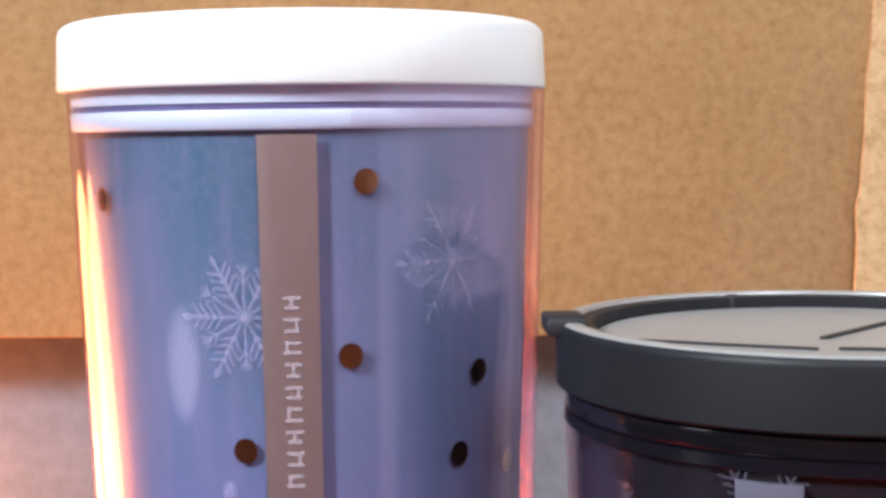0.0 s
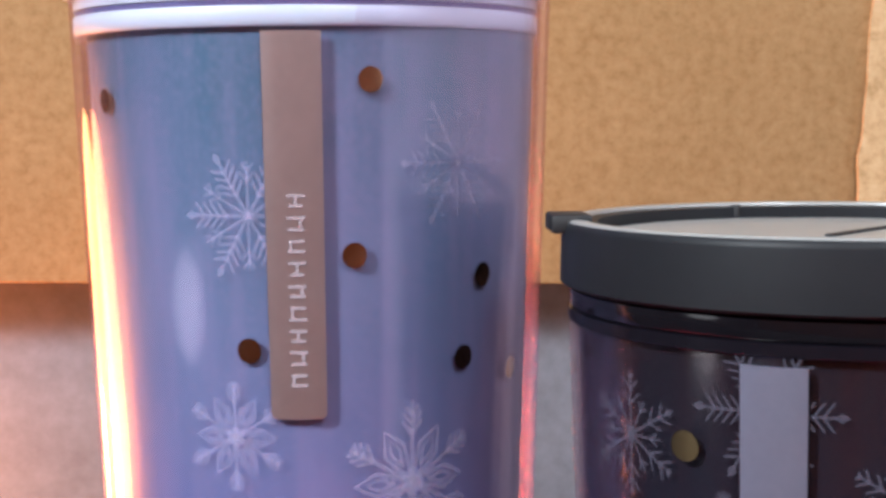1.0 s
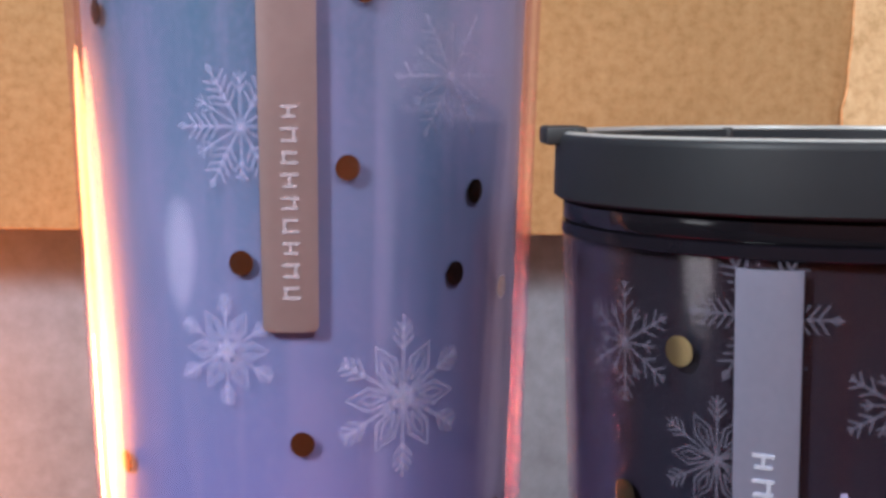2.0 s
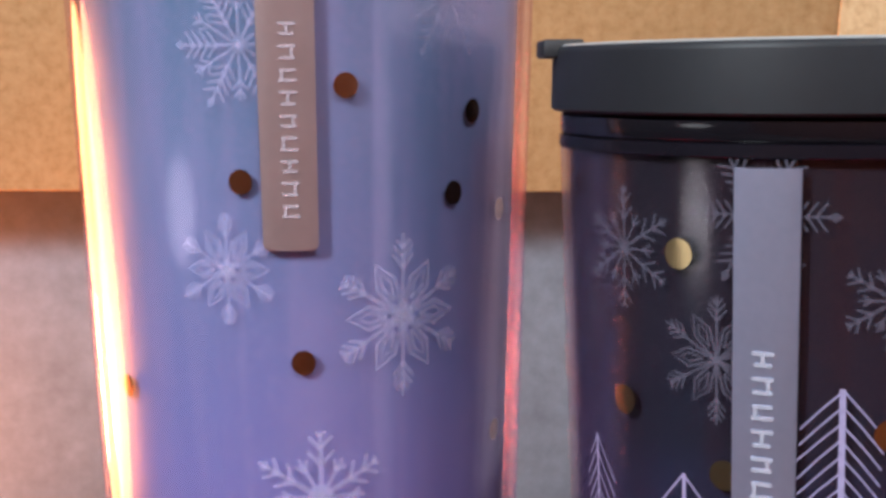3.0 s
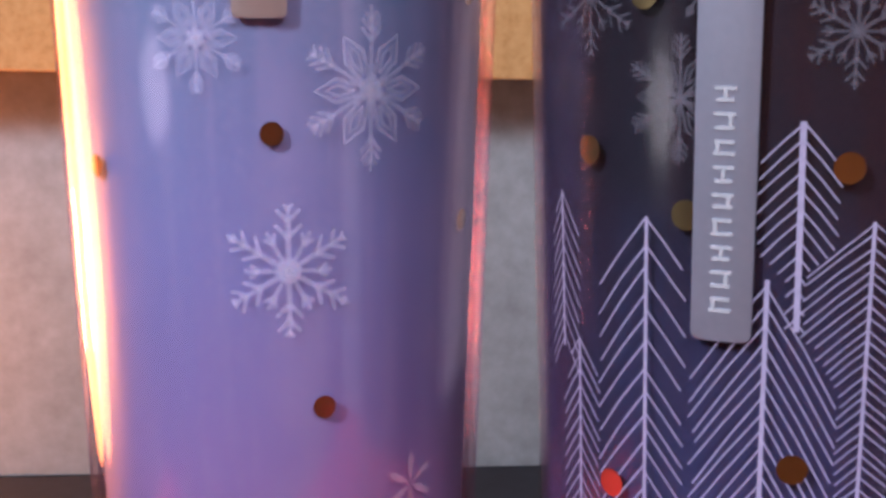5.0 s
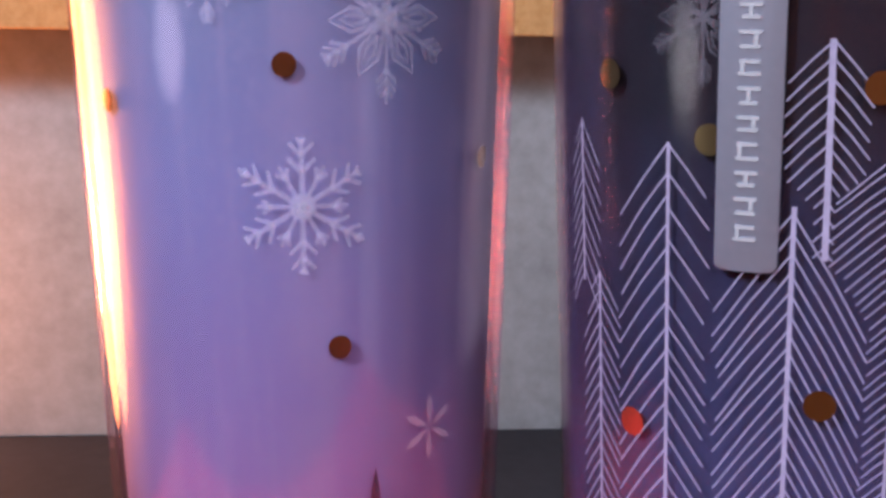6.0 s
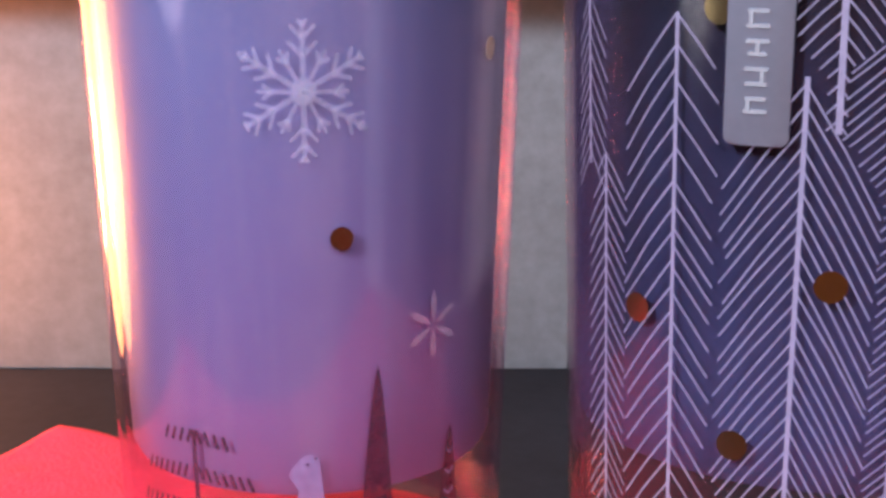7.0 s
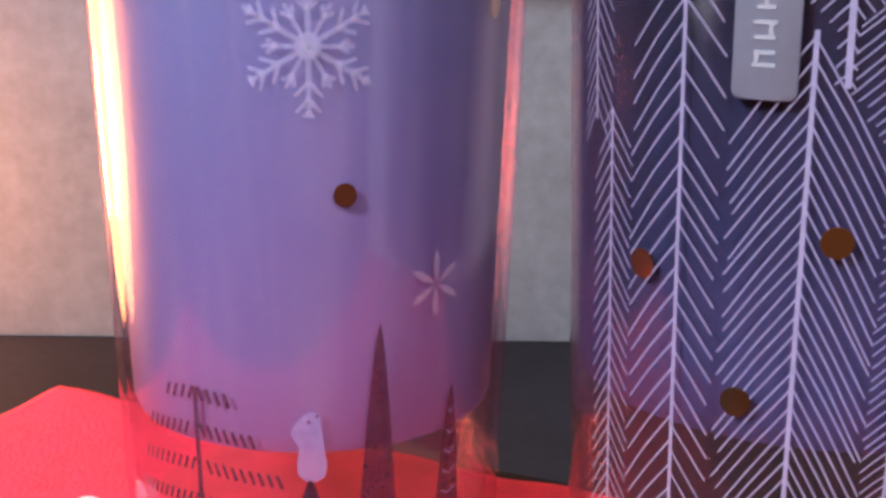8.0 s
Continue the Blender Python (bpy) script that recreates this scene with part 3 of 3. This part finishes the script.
zl, zt, R = 0.1230 - BASE, 0.1337 - BASE, 0.0447
prof = [(R - 0.005, zl), (R - 0.0006, zl), (R, zl + 0.0005), (R - 0.0002, zt - 0.0016)]
prof += [(R - 0.0002 - 0.0016 * (1 - math.cos(a)), zt - 0.0016 + 0.0016 * math.sin(a)) for a in (0.3, 0.6, 0.85)]
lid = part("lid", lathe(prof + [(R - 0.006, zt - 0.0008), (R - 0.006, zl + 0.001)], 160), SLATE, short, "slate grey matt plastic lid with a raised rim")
prof = [(R - 0.0002 - 0.0016 * (1 - math.cos(a)), zt - 0.0016 + 0.0016 * math.sin(a)) for a in (0.87, 1.1, 1.3, 1.5)]
prof += [(R - 0.0034, zt - 0.0001), (R - 0.0046, zt - 0.0030), (R - 0.0066, zt - 0.0033), (R - 0.0066, zt - 0.0050)]
part("rim", lathe(prof, 160), SLATE_LIT, lid, "upper rim, coloured paler for light from above")
part("lid_plate", lathe([(R - 0.0062, zt - 0.0034), (R - 0.0068, zt - 0.0028), (0.0, zt - 0.0028)], 128, closed=False), SLATE_LIT, lid, "smooth sunken top plate, coloured grey for light from above")


def groove(pts, width, name):
    bm = bmesh.new()
    for (x0, y0), (x1, y1) in zip(pts, pts[1:]):
        d = Vector((x1 - x0, y1 - y0))
        n = Vector((-d.y, d.x)).normalized() * width / 2
        q = [(x0 + n.x, y0 + n.y), (x1 + n.x, y1 + n.y), (x1 - n.x, y1 - n.y), (x0 - n.x, y0 - n.y)]
        top = [bm.verts.new((x, y, zt - 0.0024)) for x, y in q]
        low = [bm.verts.new((x, y, zt - 0.0028)) for x, y in q]
        bm.faces.new(top)
        for i in range(4):
            bm.faces.new((top[i], top[(i + 1) % 4], low[(i + 1) % 4], low[i]))
    part(name, bm, DARK, lid, "dark slot in the lid", smooth=False)


groove([(-0.0326, -0.0052), (-0.0200, -0.0120), (-0.0076, -0.0180)], 0.0009, "hinge_slot")
groove([(-0.0033, -0.0065), (0.0141, 0.0120), (0.020, 0.0185)], 0.0013, "sip_slot")
groove([(-0.0045, -0.0180), (0.0060, -0.0205)], 0.0010, "vent_slot")
bm = bmesh.new()
box(bm, (-0.0024, -0.0010, 0.0), (0.0024, 0.0010, 0.0030), 0.0003)
nt = part("rim_notch", bm, DARK, lid, "small dark notch in the rim")
nt.matrix_local = pose(-0.0068, 0.0402, zt - 0.0034, 0, 0, 70)
bm = bmesh.new()
box(bm, (-0.0466, -0.003, zt - 0.0022), (-0.0400, 0.008, zt + 0.0008), 0.0006)
tab = part("thumb_tab", bm, DARK, lid, "small dark thumb tab at the rim")

for th, z in ((-45.6, 0.1035), (-59.9, 0.0803), (-35.7, 0.0720), (-5.0, 0.0796), (-53.2, 0.0283), (-12.8, 0.0353), (-30.0, 0.0108)):
    dot(B, th, z, 0.00225, short, GOLD, 0.00042)
for th, z, r, style in ((-59.6, 0.1034, 0.0092, 0), (-37.5, 0.0887, 0.0092, 1), (-5.0, 0.0983, 0.0075, 0), (-29.3, 0.1096, 0.0106, 3)):
    snowflake(B, th, z, r, style, short, GREY_INK, 0.0002, 0.00042, 0 if style == 3 else 90)
badge(B, -34.0, -22.0, 0.0540, 0.1161, short, STEEL, BRIGHT, 0.0003, 0.0007, (0.0575, 0.0915, -28.2))


def line_tree(theta, top, low, left, right, falls, gaps, start, width=0.00042, spine=0.0007, joints=((), ())):
    """A printed tree: an upright spine and slanting lines, each a part. left, right: reach in metres as a function of depth below the tip; falls and gaps: for the left and the right side; joints: depths of the first lines, where they are uneven."""
    bm = bmesh.new()
    ribbon(bm, B, theta, top, [(0, 0), (0.0004, low - top)], spine, 0.0004)
    trunk = part("tree_print", bm, WHITE_INK, short, "white printed line tree")
    rng = random.Random(int(theta * 100))
    for s, reach, fall, gap, first in ((-1, left, falls[0], gaps[0], joints[0]), (1, right, falls[1], gaps[1], joints[1])):
        depths = [-d for d in first] or [start]
        while depths[-1] > low - top:
            depths.append(depths[-1] - gap)
        for z in depths[:-1]:
            d = reach(-z)
            if d > 0.0004:
                e = d * (1 + rng.uniform(-0.06, 0.06))
                b = z + rng.uniform(-0.0002, 0.0002)
                f = fall * rng.uniform(0.95, 1.05)
                bm = bmesh.new()
                bow = rng.uniform(0.02, 0.09) * e
                ribbon(bm, B, theta, top, [(0, b), (s * e * 0.5, b - f * e * 0.5 + bow * 0.5), (s * e, b - f * e)], width * 0.84, 0.0004, 0.9)
                part("branch", bm, WHITE_INK, trunk)


def grow(rate, most, low=0.0):
    return lambda d: max(low, min(most, 0.0004 + rate * (d + 0.004)))


def between(*stops):
    """A reach that runs straight between (depth, reach) stops."""
    return lambda d: float(np.interp(d, [a for a, _ in stops], [b for _, b in stops]))


def even(d):
    return lambda depth: d


line_tree(-70.2, 0.0732, 0.048, grow(0.50, 0.0034), even(0.0050), (1.5, 1.3), (0.0022, 0.0028), -0.0002, 0.00028, 0.0005)
line_tree(-63.5, 0.0503, -0.045, grow(0.45, 0.0046), grow(0.9, 0.0047), (1.3, 1.1), (0.0025, 0.0025), -0.0002, 0.00030, 0.0005)
line_tree(-44.4, 0.0712, -0.045, even(0.0087), even(0.0064), (1.33, 1.2), (0.0038, 0.0038), -0.0001, 0.00034, 0.0006,
          ((0.0, 0.0045, 0.0075, 0.0116, 0.0153, 0.0191, 0.0232), (0.0004, 0.0045, 0.0092, 0.0137, 0.0183, 0.0232, 0.0267, 0.0299, 0.0323, 0.0356)))
line_tree(-19.3, 0.0634, -0.045, even(0.0104), even(0.0103), (1.40, 1.72), (0.0027, 0.0028), -0.0010, 0.00031, 0.0007)
line_tree(-13.9, 0.0860, 0.0560, between((0, 0.0058), (0.013, 0.0058), (0.021, 0.0014), (0.03, 0.0012)), between((0, 0.0056), (0.0115, 0.0056), (0.016, 0.0032), (0.020, 0.0014), (0.03, 0.0014)), (1.0, 1.15), (0.00235, 0.00235), -0.0002, 0.00031, 0.0009)
line_tree(0.5, 0.0720, -0.045, between((0, 0.0090), (0.008, 0.0094), (0.012, 0.0076), (0.022, 0.0036), (0.1, 0.0034)), between((0, 0.0090), (0.1, 0.0095)), (0.85, 0.85), (0.0017, 0.0017), -0.0002, 0.00028, 0.0006)
